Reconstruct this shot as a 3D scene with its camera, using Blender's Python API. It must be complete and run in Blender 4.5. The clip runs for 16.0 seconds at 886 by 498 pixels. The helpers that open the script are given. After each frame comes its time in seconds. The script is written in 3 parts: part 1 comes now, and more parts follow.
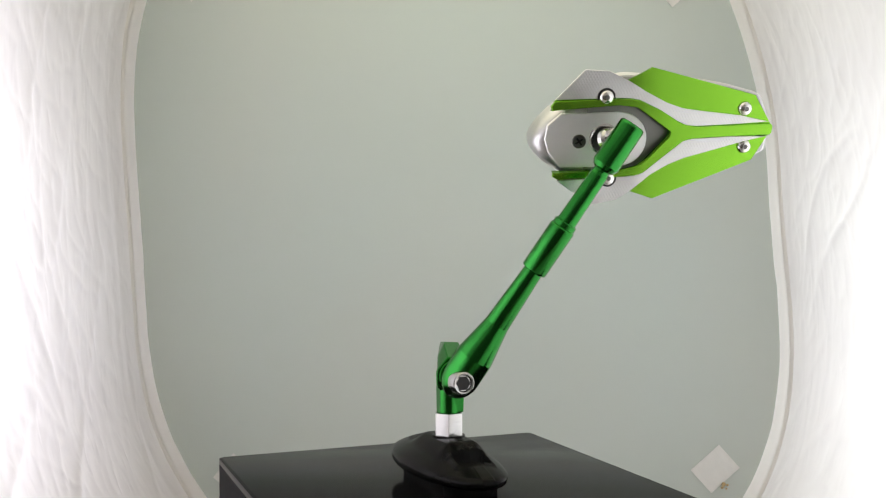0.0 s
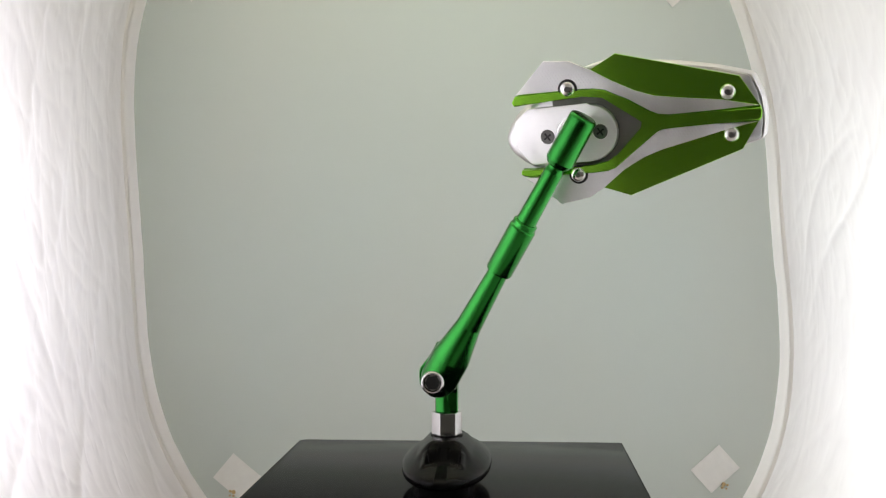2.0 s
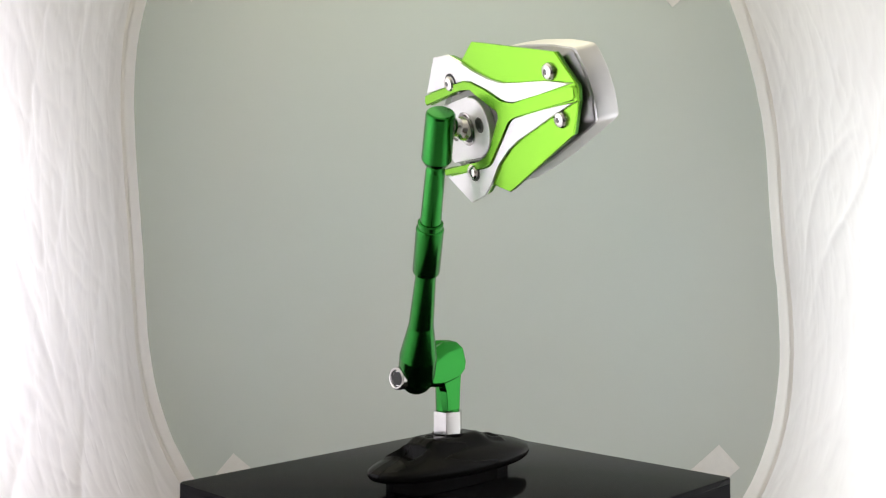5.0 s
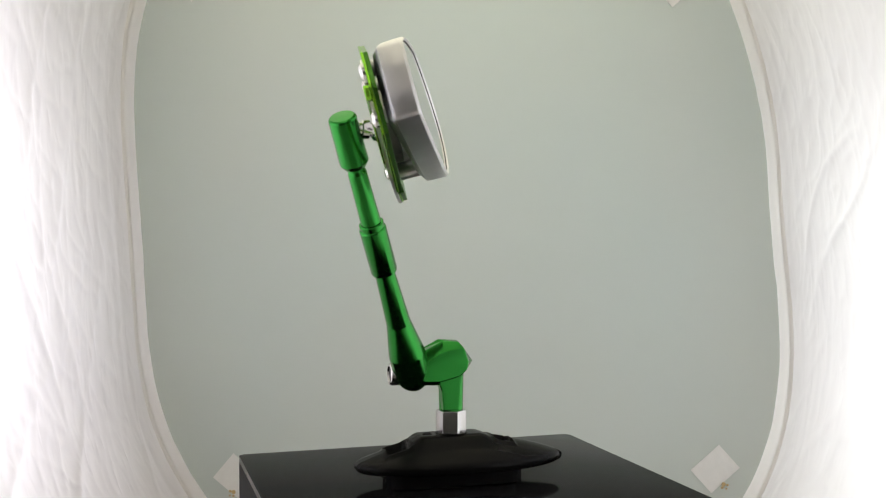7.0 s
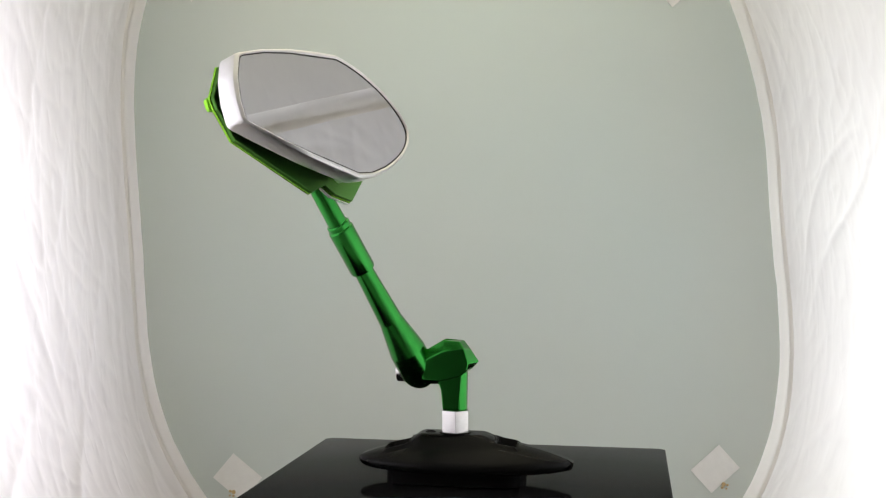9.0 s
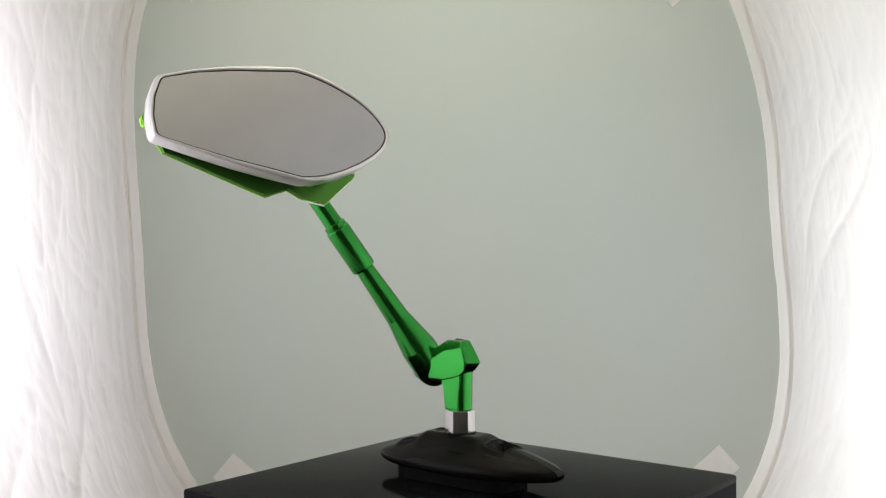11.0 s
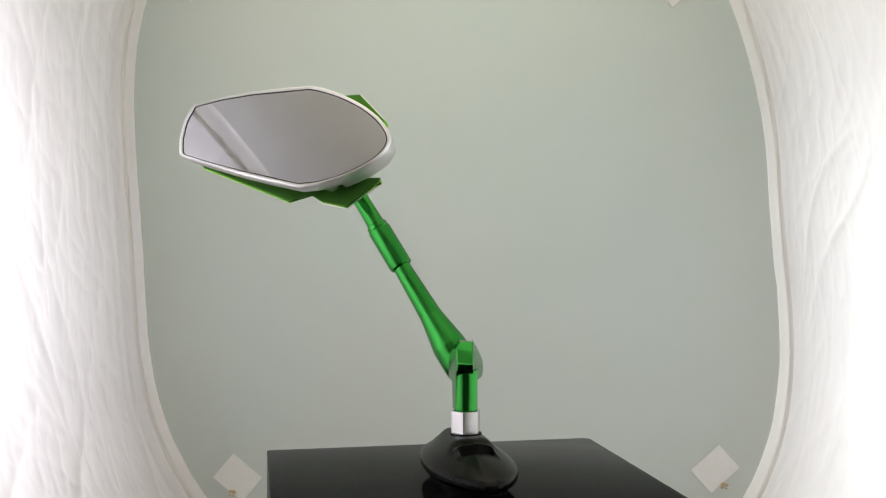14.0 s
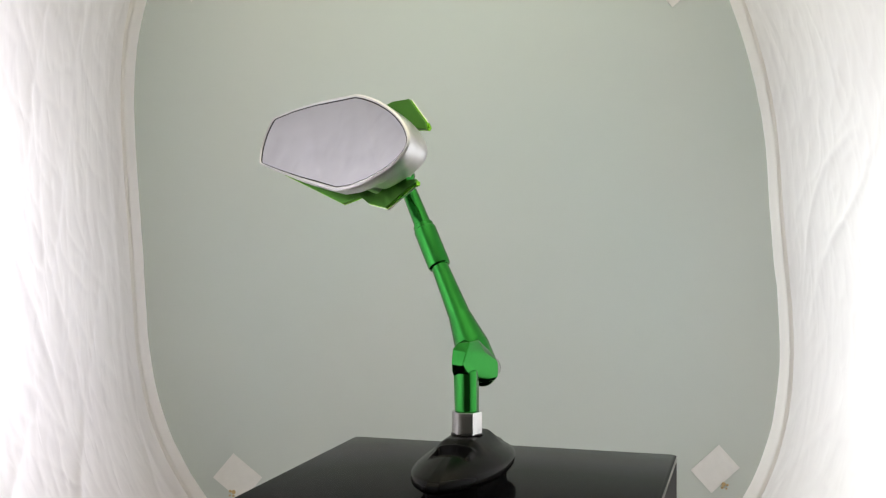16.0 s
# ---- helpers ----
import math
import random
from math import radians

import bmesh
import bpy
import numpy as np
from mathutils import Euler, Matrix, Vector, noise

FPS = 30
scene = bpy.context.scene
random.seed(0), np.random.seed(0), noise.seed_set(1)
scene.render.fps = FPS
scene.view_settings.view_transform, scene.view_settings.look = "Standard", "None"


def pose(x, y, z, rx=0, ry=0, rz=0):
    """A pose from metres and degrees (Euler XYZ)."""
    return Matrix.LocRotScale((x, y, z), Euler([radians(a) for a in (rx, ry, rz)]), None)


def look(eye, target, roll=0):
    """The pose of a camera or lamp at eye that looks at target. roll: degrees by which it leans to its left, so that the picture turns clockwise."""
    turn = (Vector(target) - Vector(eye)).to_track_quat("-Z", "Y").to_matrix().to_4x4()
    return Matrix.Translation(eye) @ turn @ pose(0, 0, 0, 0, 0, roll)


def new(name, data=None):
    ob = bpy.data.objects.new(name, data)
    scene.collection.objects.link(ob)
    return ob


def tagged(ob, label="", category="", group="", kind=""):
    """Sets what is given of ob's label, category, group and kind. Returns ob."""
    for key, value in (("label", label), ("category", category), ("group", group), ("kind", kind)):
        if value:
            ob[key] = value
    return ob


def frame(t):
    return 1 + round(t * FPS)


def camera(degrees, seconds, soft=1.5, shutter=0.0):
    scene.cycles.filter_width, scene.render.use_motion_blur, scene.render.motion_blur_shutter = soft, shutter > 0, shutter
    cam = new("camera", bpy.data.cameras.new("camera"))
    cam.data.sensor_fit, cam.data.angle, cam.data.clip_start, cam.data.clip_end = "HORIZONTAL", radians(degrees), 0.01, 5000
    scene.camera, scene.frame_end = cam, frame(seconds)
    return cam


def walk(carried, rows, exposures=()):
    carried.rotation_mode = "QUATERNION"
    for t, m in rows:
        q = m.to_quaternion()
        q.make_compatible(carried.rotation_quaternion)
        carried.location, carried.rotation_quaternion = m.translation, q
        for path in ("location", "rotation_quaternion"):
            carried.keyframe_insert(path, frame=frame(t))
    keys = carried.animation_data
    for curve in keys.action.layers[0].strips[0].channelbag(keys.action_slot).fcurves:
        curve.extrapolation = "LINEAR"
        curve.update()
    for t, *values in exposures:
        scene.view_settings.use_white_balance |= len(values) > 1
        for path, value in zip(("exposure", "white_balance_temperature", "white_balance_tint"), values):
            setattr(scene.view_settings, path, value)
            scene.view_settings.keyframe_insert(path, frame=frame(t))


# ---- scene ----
SECONDS = 16.0
cam = camera(46.66, SECONDS, soft=1.2, shutter=0.4)
EYE = (0.0, -0.6, 0.1434)
VIEW = look(EYE, (-0.01296, 0.4, 0.1324), -0.15)
walk(cam, [(0.0, VIEW), (SECONDS, VIEW)], [(0.0, 0.0, 6500, 10), (SECONDS, 0.0, 6500, 10)])

# ---- world and lights ----
world = bpy.data.worlds.new("world")
scene.world = world
world.use_nodes = True
world.node_tree.nodes["Background"].inputs["Color"].default_value = (0.75, 0.85, 1.0, 1)
world.node_tree.nodes["Background"].inputs["Strength"].default_value = 0.05


def softbox(name, eye, target, w, h, watts, colour):
    data = bpy.data.lights.new(name, "AREA")
    data.shape, data.size, data.size_y, data.energy, data.color = "RECTANGLE", w, h, watts, colour
    ob = new(name, data)
    ob.matrix_world = look(eye, target)
    return ob


softbox("lamp_left", (-0.60, -0.135, 0.12), (0, -0.08, 0.10), 0.20, 0.22, 5.25, (0.935, 0.92, 1.0))
softbox("lamp_right", (0.74, -0.06, 0.03), (0, 0.0, 0.02), 0.24, 0.26, 6.8, (0.94, 0.98, 1.0))
softbox("lamp_top", (0.0, 0.14, 1.10), (0.0, 0.17, 0.3), 0.6, 0.5, 14.8, (1.0, 0.945, 0.67))

# ---- materials ----


def material(name, colour, rough=0.5, metal=0.0, spec=0.5):
    m = bpy.data.materials.new(name)
    m.use_nodes = True
    b = m.node_tree.nodes["Principled BSDF"]
    b.inputs["Base Color"].default_value = (*colour, 1)
    b.inputs["Roughness"].default_value = rough
    b.inputs["Metallic"].default_value = metal
    b.inputs["Specular IOR Level"].default_value = spec
    return m, m.node_tree.nodes, m.node_tree.links, b


def mapped(nodes, links, scale, coord="Object"):
    co = nodes.new("ShaderNodeTexCoord")
    mp = nodes.new("ShaderNodeMapping")
    mp.inputs["Scale"].default_value = scale
    links.new(co.outputs[coord], mp.inputs["Vector"])
    return mp.outputs["Vector"]


def noise_tex(nodes, links, scale, size=1.0, detail=4.0, rough=0.55):
    n = nodes.new("ShaderNodeTexNoise")
    n.inputs["Scale"].default_value, n.inputs["Detail"].default_value, n.inputs["Roughness"].default_value = size, detail, rough
    links.new(mapped(nodes, links, scale), n.inputs["Vector"])
    return n.outputs["Fac"]


def ranged(nodes, links, value, lo, hi):
    r = nodes.new("ShaderNodeMapRange")
    r.inputs["From Min"].default_value, r.inputs["From Max"].default_value = 0.3, 0.7
    r.inputs["To Min"].default_value, r.inputs["To Max"].default_value = lo, hi
    links.new(value, r.inputs["Value"])
    return r.outputs["Result"]


def tint(nodes, links, fac, a, b, socket):
    mix = nodes.new("ShaderNodeMix")
    mix.data_type = "RGBA"
    mix.inputs["A"].default_value, mix.inputs["B"].default_value = (*a, 1), (*b, 1)
    links.new(ranged(nodes, links, fac, 0, 1), mix.inputs["Factor"])
    links.new(mix.outputs["Result"], socket)


def bumped(nodes, links, height, strength, distance, socket):
    bp = nodes.new("ShaderNodeBump")
    bp.inputs["Strength"].default_value, bp.inputs["Distance"].default_value = strength, distance
    links.new(height, bp.inputs["Height"])
    links.new(bp.outputs["Normal"], socket)


def metal_mat(name, a, b, rough, grain=(900, 900, 900), relief=0.00004, spread=0.08):
    m, nodes, links, bs = material(name, a, rough, 1.0)
    tint(nodes, links, noise_tex(nodes, links, (60, 60, 60)), a, b, bs.inputs["Base Color"])
    fine = noise_tex(nodes, links, grain, 1.0, 3.0)
    links.new(ranged(nodes, links, fine, rough - spread, rough + spread), bs.inputs["Roughness"])
    if relief:
        bumped(nodes, links, fine, 0.35, relief, bs.inputs["Normal"])
    return m


def fabric_mat(name, a, b, through_light, weave=0.5):
    m = bpy.data.materials.new(name)
    m.use_nodes = True
    nodes, links = m.node_tree.nodes, m.node_tree.links
    nodes.remove(nodes["Principled BSDF"])
    dif, tra, mix = nodes.new("ShaderNodeBsdfDiffuse"), nodes.new("ShaderNodeBsdfTranslucent"), nodes.new("ShaderNodeMixShader")
    mix.inputs["Fac"].default_value = through_light
    cloud = noise_tex(nodes, links, (9, 5, 7), 1.0, 6.0, 0.6)
    crease = nodes.new("ShaderNodeTexNoise")
    crease.noise_type = "RIDGED_MULTIFRACTAL"
    crease.inputs["Scale"].default_value, crease.inputs["Detail"].default_value, crease.inputs["Distortion"].default_value = 1.0, 2.0, 0.5
    links.new(mapped(nodes, links, (75, 95, 42)), crease.inputs["Vector"])
    crease = crease.outputs["Fac"]
    for s in (dif, tra):
        tint(nodes, links, cloud, a, b, s.inputs["Color"])
        bumped(nodes, links, crease, weave, 0.0012, s.inputs["Normal"])
    links.new(dif.outputs[0], mix.inputs[1])
    links.new(tra.outputs[0], mix.inputs[2])
    links.new(mix.outputs[0], nodes["Material Output"].inputs["Surface"])
    return m


def knurled_mat():
    m, nodes, links, bs = material("knurled_aluminium", (0.85, 0.85, 0.85), 0.3, 1.0)
    waves = []
    for turn in (32, -32):
        w = nodes.new("ShaderNodeTexWave")
        w.inputs["Scale"].default_value = 1.0
        mp = nodes.new("ShaderNodeMapping")
        mp.inputs["Rotation"].default_value = (0, 0, radians(turn))
        mp.inputs["Scale"].default_value = (215, 215, 215)
        co = nodes.new("ShaderNodeTexCoord")
        links.new(co.outputs["Object"], mp.inputs["Vector"])
        links.new(mp.outputs["Vector"], w.inputs["Vector"])
        waves.append(w.outputs["Fac"])
    low = nodes.new("ShaderNodeMath")
    low.operation = "MINIMUM"
    links.new(waves[0], low.inputs[0])
    links.new(waves[1], low.inputs[1])
    zone = nodes.new("ShaderNodeMath")
    zone.operation = "MULTIPLY"
    links.new(low.outputs[0], zone.inputs[0])
    links.new(ranged(nodes, links, noise_tex(nodes, links, (40, 40, 40), 1.0, 1.0), 0.05, 1.2), zone.inputs[1])
    bumped(nodes, links, zone.outputs[0], 0.36, 0.0005, bs.inputs["Normal"])
    tint(nodes, links, noise_tex(nodes, links, (80, 80, 80)), (0.84, 0.84, 0.84), (0.89, 0.89, 0.885), bs.inputs["Base Color"])
    return m


ANODISED = metal_mat("green_anodised_metal", (0.029, 0.232, 0.038), (0.031, 0.242, 0.040), 0.19, (170, 170, 170), 0, 0.012)
PLATE = metal_mat("lime_anodised_metal", (0.255, 0.60, 0.045), (0.262, 0.61, 0.047), 0.26, (170, 170, 170), 0, 0.005)
UNDER = metal_mat("dark_green_anodised_metal", (0.07, 0.20, 0.035), (0.075, 0.21, 0.038), 0.38, (170, 170, 170), 0, 0.008)
SILVER = metal_mat("satin_aluminium", (0.66, 0.66, 0.665), (0.72, 0.72, 0.725), 0.36, (120, 900, 120), 0, 0.05)
BRUSHED = metal_mat("brushed_aluminium", (0.86, 0.86, 0.86), (0.92, 0.92, 0.915), 0.5, (120, 900, 120), 0.00002, 0.06)
CHROME = metal_mat("bright_steel", (0.78, 0.77, 0.75), (0.86, 0.85, 0.83), 0.18, grain=(300, 300, 300), relief=0, spread=0.04)
STEEL = metal_mat("plated_steel", (0.52, 0.515, 0.51), (0.60, 0.595, 0.59), 0.2, (300, 300, 300), 0, 0.04)
RECESS = metal_mat("dull_grey_metal", (0.20, 0.205, 0.19), (0.25, 0.25, 0.235), 0.42)
# Steel of the dark screws, also the shade in the small screw sockets.
DARKSTEEL_SHADE = metal_mat("dark_steel_and_shade", (0.12, 0.115, 0.11), (0.2, 0.195, 0.19), 0.35)
KNURL = knurled_mat()
GLASS, gn, gl, gb = material("mirror_glass", (0.46, 0.455, 0.46), 0.015, 1.0)
tint(gn, gl, noise_tex(gn, gl, (40, 40, 40)), (0.445, 0.445, 0.465), (0.465, 0.465, 0.485), gb.inputs["Base Color"])
RUBBER, rn, rl, rb = material("black_plastic", (0.0045, 0.0045, 0.0045), 0.24, 0.0, 0.07)
rf = noise_tex(rn, rl, (700, 700, 700))
rl.new(ranged(rn, rl, rf, 0.25, 0.27), rb.inputs["Roughness"])
BLACK, bn, bl, bb = material("black_acrylic", (0.006, 0.006, 0.007), 0.08, 0.0, 0.015)
bl.new(ranged(bn, bl, noise_tex(bn, bl, (14, 30, 14), 1.0, 6.0), 0.05, 0.13), bb.inputs["Roughness"])
tint(bn, bl, noise_tex(bn, bl, (25, 25, 25)), (0.005, 0.005, 0.006), (0.008, 0.008, 0.009), bb.inputs["Base Color"])
MATTE, mn, ml, mb = material("black_matte_panel", (0.006, 0.006, 0.007), 0.5, 0.0, 0.02)
tint(mn, ml, noise_tex(mn, ml, (25, 25, 25)), (0.005, 0.005, 0.006), (0.008, 0.008, 0.009), mb.inputs["Base Color"])
# The housing's metal, greyed to hold the shade of the gap behind it.
BACKSHELL = metal_mat("shade_greyed_metal", (0.34, 0.34, 0.345), (0.42, 0.42, 0.425), 0.38, (170, 170, 170), 0, 0.03)
# Black of the gasket, also put where recesses and slots would be in shade.
GASKET_SHADE, _n, _l, _b = material("black_gasket_and_shade", (0.01, 0.01, 0.01), 0.5)
FABRIC = fabric_mat("white_tent_fabric", (0.835, 0.81, 0.81), (0.88, 0.865, 0.86), 0.5, 0.42)
LINING = fabric_mat("dense_white_fabric", (0.80, 0.79, 0.79), (0.86, 0.85, 0.85), 0.5, 0.2)
HEM = fabric_mat("hem_fabric", (0.88, 0.85, 0.825), (0.92, 0.895, 0.875), 0.5, 0.2)
PAPER, pn, pl, pb = material("grey_backdrop_paper", (0.44, 0.46, 0.43), 0.9, 0.0, 0.1)
tint(pn, pl, noise_tex(pn, pl, (3.0, 3.0, 2.2), 1.0, 2.0), (0.585, 0.617, 0.588), (0.558, 0.626, 0.608), pb.inputs["Base Color"])
bumped(pn, pl, noise_tex(pn, pl, (300, 300, 300)), 0.06, 0.0004, pb.inputs["Normal"])
TAPE, tn, tl, tb = material("masking_tape", (0.66, 0.64, 0.60), 0.6, 0.0, 0.3)
tint(tn, tl, noise_tex(tn, tl, (120, 30, 90)), (0.77, 0.765, 0.75), (0.81, 0.805, 0.79), tb.inputs["Base Color"])
STAIN, _n, _l, _b = material("glue_stain", (0.55, 0.40, 0.20), 0.7)
ROOM, on, ol, ob_ = material("dim_room_paint", (0.3, 0.3, 0.3), 0.9)
tint(on, ol, noise_tex(on, ol, (2, 2, 2)), (0.28, 0.28, 0.28), (0.33, 0.33, 0.33), ob_.inputs["Base Color"])
WOOD, wn, wl, wb = material("table_wood", (0.16, 0.10, 0.06), 0.5)
tint(wn, wl, noise_tex(wn, wl, (2, 40, 40)), (0.13, 0.08, 0.045), (0.20, 0.13, 0.08), wb.inputs["Base Color"])

# ---- mesh helpers ----
MM = 0.001


def part(name, bm, mat, parent=None, label="", m=None, sharp=20, smooth=True):
    bmesh.ops.recalc_face_normals(bm, faces=bm.faces)
    for e in bm.edges:
        e.smooth = not (len(e.link_faces) == 2 and e.calc_face_angle(0) > radians(sharp))
    for f in bm.faces:
        f.smooth = smooth
    me = bpy.data.meshes.new(name)
    bm.to_mesh(me)
    bm.free()
    me.materials.append(mat)
    ob = new(name, me)
    ob.parent = parent
    if m is not None:
        ob.matrix_basis = m
    return tagged(ob, label)


def lathe(profile, seg=48, bm=None, m=None):
    """A turned body from (radius, height) pairs in millimetres, closed at both ends."""
    bm = bm or bmesh.new()
    m = m or Matrix()
    rings = []
    for r, z in profile:
        rings.append([bm.verts.new(m @ Vector((r * MM * math.cos(2 * math.pi * k / seg), r * MM * math.sin(2 * math.pi * k / seg), z * MM))) for k in range(seg)])
    for a, b in zip(rings, rings[1:]):
        for k in range(seg):
            bm.faces.new((a[k], a[(k + 1) % seg], b[(k + 1) % seg], b[k]))
    bm.faces.new(rings[0][::-1])
    bm.faces.new(rings[-1])
    return bm


def loft(rings, bm=None, cap=True):
    """Closed rings of (x, y, z) in millimetres, all of one count, skinned in order."""
    bm = bm or bmesh.new()
    rr = [[bm.verts.new(Vector(p) * MM) for p in ring] for ring in rings]
    n = len(rr[0])
    for a, b in zip(rr, rr[1:]):
        for k in range(n):
            bm.faces.new((a[k], a[(k + 1) % n], b[(k + 1) % n], b[k]))
    if cap:
        bm.faces.new(rr[0][::-1])
        bm.faces.new(rr[-1])
    return bm


def prism(poly, z0, z1, bevel=0.0, bm=None, segments=2):
    bm2 = bmesh.new()
    lo = [bm2.verts.new((x * MM, y * MM, z0 * MM)) for x, y in poly]
    hi = [bm2.verts.new((x * MM, y * MM, z1 * MM)) for x, y in poly]
    n = len(poly)
    bm2.faces.new(lo[::-1])
    bm2.faces.new(hi)
    for k in range(n):
        bm2.faces.new((lo[k], lo[(k + 1) % n], hi[(k + 1) % n], hi[k]))
    if bevel:
        rim = [e for e in bm2.edges if abs(e.verts[0].co.z - e.verts[1].co.z) < 1e-7]
        bmesh.ops.bevel(bm2, geom=rim, offset=bevel * MM, segments=segments, affect="EDGES", profile=0.5)
    if bm is None:
        return bm2
    me = bpy.data.meshes.new("tmp")
    bm2.to_mesh(me)
    bm2.free()
    bm.from_mesh(me)
    bpy.data.meshes.remove(me)
    return bm


def rounded(poly, radius, steps=4):
    """The polygon with its corners rounded."""
    out = []
    n = len(poly)
    for k in range(n):
        a, b, c = Vector(poly[k - 1]), Vector(poly[k]), Vector(poly[(k + 1) % n])
        r = min(radius, (a - b).length * 0.45, (c - b).length * 0.45)
        p, q = b + (a - b).normalized() * r, b + (c - b).normalized() * r
        for i in range(steps + 1):
            t = i / steps
            v = p * (1 - t) ** 2 + b * 2 * t * (1 - t) + q * t ** 2
            out.append((v.x, v.y))
    return out


def box_mesh(x0, x1, y0, y1, z0, z1, bevel=0.0):
    bm = bmesh.new()
    bmesh.ops.create_cube(bm, size=1, matrix=Matrix.Translation(((x0 + x1) / 2, (y0 + y1) / 2, (z0 + z1) / 2)) @ Matrix.Diagonal((x1 - x0, y1 - y0, z1 - z0, 1)))
    if bevel:
        bmesh.ops.bevel(bm, geom=list(bm.edges), offset=bevel, segments=2, affect="EDGES", profile=0.5)
    return bm


def frame_from(origin, normal, up):
    """A pose in metres whose z axis is the normal and whose y axis is near up."""
    z = Vector(normal).normalized()
    x = Vector(up).cross(z).normalized()
    y = z.cross(x)
    m = Matrix((x, y, z)).transposed().to_4x4()
    m.translation = Vector(origin) * MM
    return m


# ---- the tent ----
FLOOR = -0.195
BACK, FRONT = 0.40, -0.555
A, B, N, LEAN, CX, CZ = 0.308, 0.382, 2.87, 0.121, 0.0, 0.156
SAG = -1.18, [(-1.62, -0.05), (0.12, -0.51), (-1.21, -0.76), (0.37, 1.36), (0.16, -1.37), (-0.36, 2.67), (1.26, -0.25), (-0.33, -0.16), (-0.31, 1.09)]
SEAM = (135.6, -3.0)
SEAM_RIGHT = 34.0


def hoop(angle, shrink=0.0):
    """A point of the tent's cross-section, a leaning rounded square that sags unevenly."""
    c, s = math.cos(angle), math.sin(angle)
    g = (abs(c / (A - shrink)) ** N + abs(s / (B - shrink)) ** N) ** (-1 / N)
    g += 0.001 * (SAG[0] + sum(p * math.cos((k + 1) * angle) + q * math.sin((k + 1) * angle) for k, (p, q) in enumerate(SAG[1])))
    u, v = g * c, g * s
    x, z = CX + u * math.cos(LEAN) - v * math.sin(LEAN), CZ + u * math.sin(LEAN) + v * math.cos(LEAN)
    return x, max(z, FLOOR)


def seam_angle(y):
    return SEAM[0] + SEAM[1] * min(0.0, y + 0.05)


def ridge(p, q, r, power):
    """Narrow creases along the lines where the noise changes sign."""
    return (1 - abs(noise.noise(Vector((p, q, r))))) ** power


def crumple(x, y, z):
    """How far the slack cloth stands in: tight upright pleats by the back hem, slanting creases further out."""
    w = noise.noise(Vector((x, y, z)) * 5)
    hem = max(0.0, min(1.0, (y - 0.20) / 0.13))
    pleats = noise.noise(Vector((y * 64 + 1.5 * w, z * 3.0 + 7, x * 3)))
    broad = noise.noise(Vector((y * 9, z * 6 + 2, x * 4)))
    up = ridge(y * 14 - z * 12 + w, z * 5 + y * 4, x * 5 + 3, 7)
    down = ridge(y * 13 + z * 12 - w + 4, z * 5 - y * 4, x * 5 + 8, 7)
    fine = ridge(y * 48 - z * 16 + 9 + w, z * 18 + y * 12, x * 9, 4)
    cross = ridge(y * 34 + z * 27 + 2 - w, z * 17 - y * 13, x * 7 + 5, 4)
    where = max(0.0, min(1.0, 0.5 + 1.6 * noise.noise(Vector((y * 4 + 3, z * 5, x * 2)))))
    slants = 0.0030 * up * where + 0.0028 * down * (1 - where) + 0.0010 * fine * (0.4 + 0.6 * where) + 0.0012 * cross * (1 - 0.6 * where)
    return (0.0003 + 0.0006 * hem) * pleats + 0.0022 * broad + slants * (1 - 0.6 * hem) - 0.003


def tent_skin(name, a0, a1, steps, kind_label, mat=FABRIC, depth=380):
    bm = bmesh.new()
    rows = []
    for i in range(steps + 1):
        row = []
        for j in range(depth + 1):
            y = FRONT + 0.028 + (BACK - 0.034 - FRONT - 0.028) * (1 - (1 - j / depth) ** 1.6)
            b0, b1 = (seam_angle(y) + a[1] if isinstance(a, tuple) else a for a in (a0, a1))
            x, z = hoop(radians(b0 + (b1 - b0) * i / steps))
            nx, nz = CX - x, CZ - z
            ln = math.hypot(nx, nz)
            calm = min(1, (BACK - 0.034 - y) / 0.03)
            d = crumple(x, y, z) * calm * (0.12 if name == "ceiling" else 1.0)
            if z <= FLOOR + 1e-6:
                d = 0
            row.append(bm.verts.new((x + nx / ln * d, y, z + nz / ln * d)))
        rows.append(row)
    for a, b in zip(rows, rows[1:]):
        for j in range(depth):
            bm.faces.new((a[j], a[j + 1], b[j + 1], b[j]))
    ob = part(name, bm, mat, sharp=180)
    return tagged(ob, kind_label, "tent wall", "", "structure")


def tent_ring(name, y0, y1, inset, label):
    """A hem of doubled fabric that runs round the hoop."""
    rings = []
    n = 200
    for k in range(n):
        ang = 2 * math.pi * k / n
        wob = 0.0006 * noise.noise(Vector((math.cos(ang) * 9, math.sin(ang) * 9, y0 * 20))) + 0.0005 * noise.noise(Vector((math.cos(ang) * 21, math.sin(ang) * 21, y0 * 20)))
        prof = []
        for t, d in ((0, -0.002), (0.08, 0.0), (0.16, inset * 0.95), (0.24, inset), (0.34, inset * 0.8), (0.46, inset * 0.45), (0.6, inset * 0.3), (0.8, inset * 0.25), (0.92, inset * 0.3), (1, inset * 0.15)):
            x, z = hoop(ang, d + wob * t)
            prof.append((x, y0 + (y1 - y0) * t, z + (0.0005 if z <= FLOOR else 0)))
        rings.append(prof)
    bm = bmesh.new()
    vv = [[bm.verts.new(p) for p in r] for r in rings]
    for k in range(n):
        a, b = vv[k], vv[(k + 1) % n]
        for j in range(len(a) - 1):
            bm.faces.new((a[j], a[j + 1], b[j + 1], b[j]))
    return tagged(part(name, bm, HEM, sharp=120), label, "hem", "", "structure")


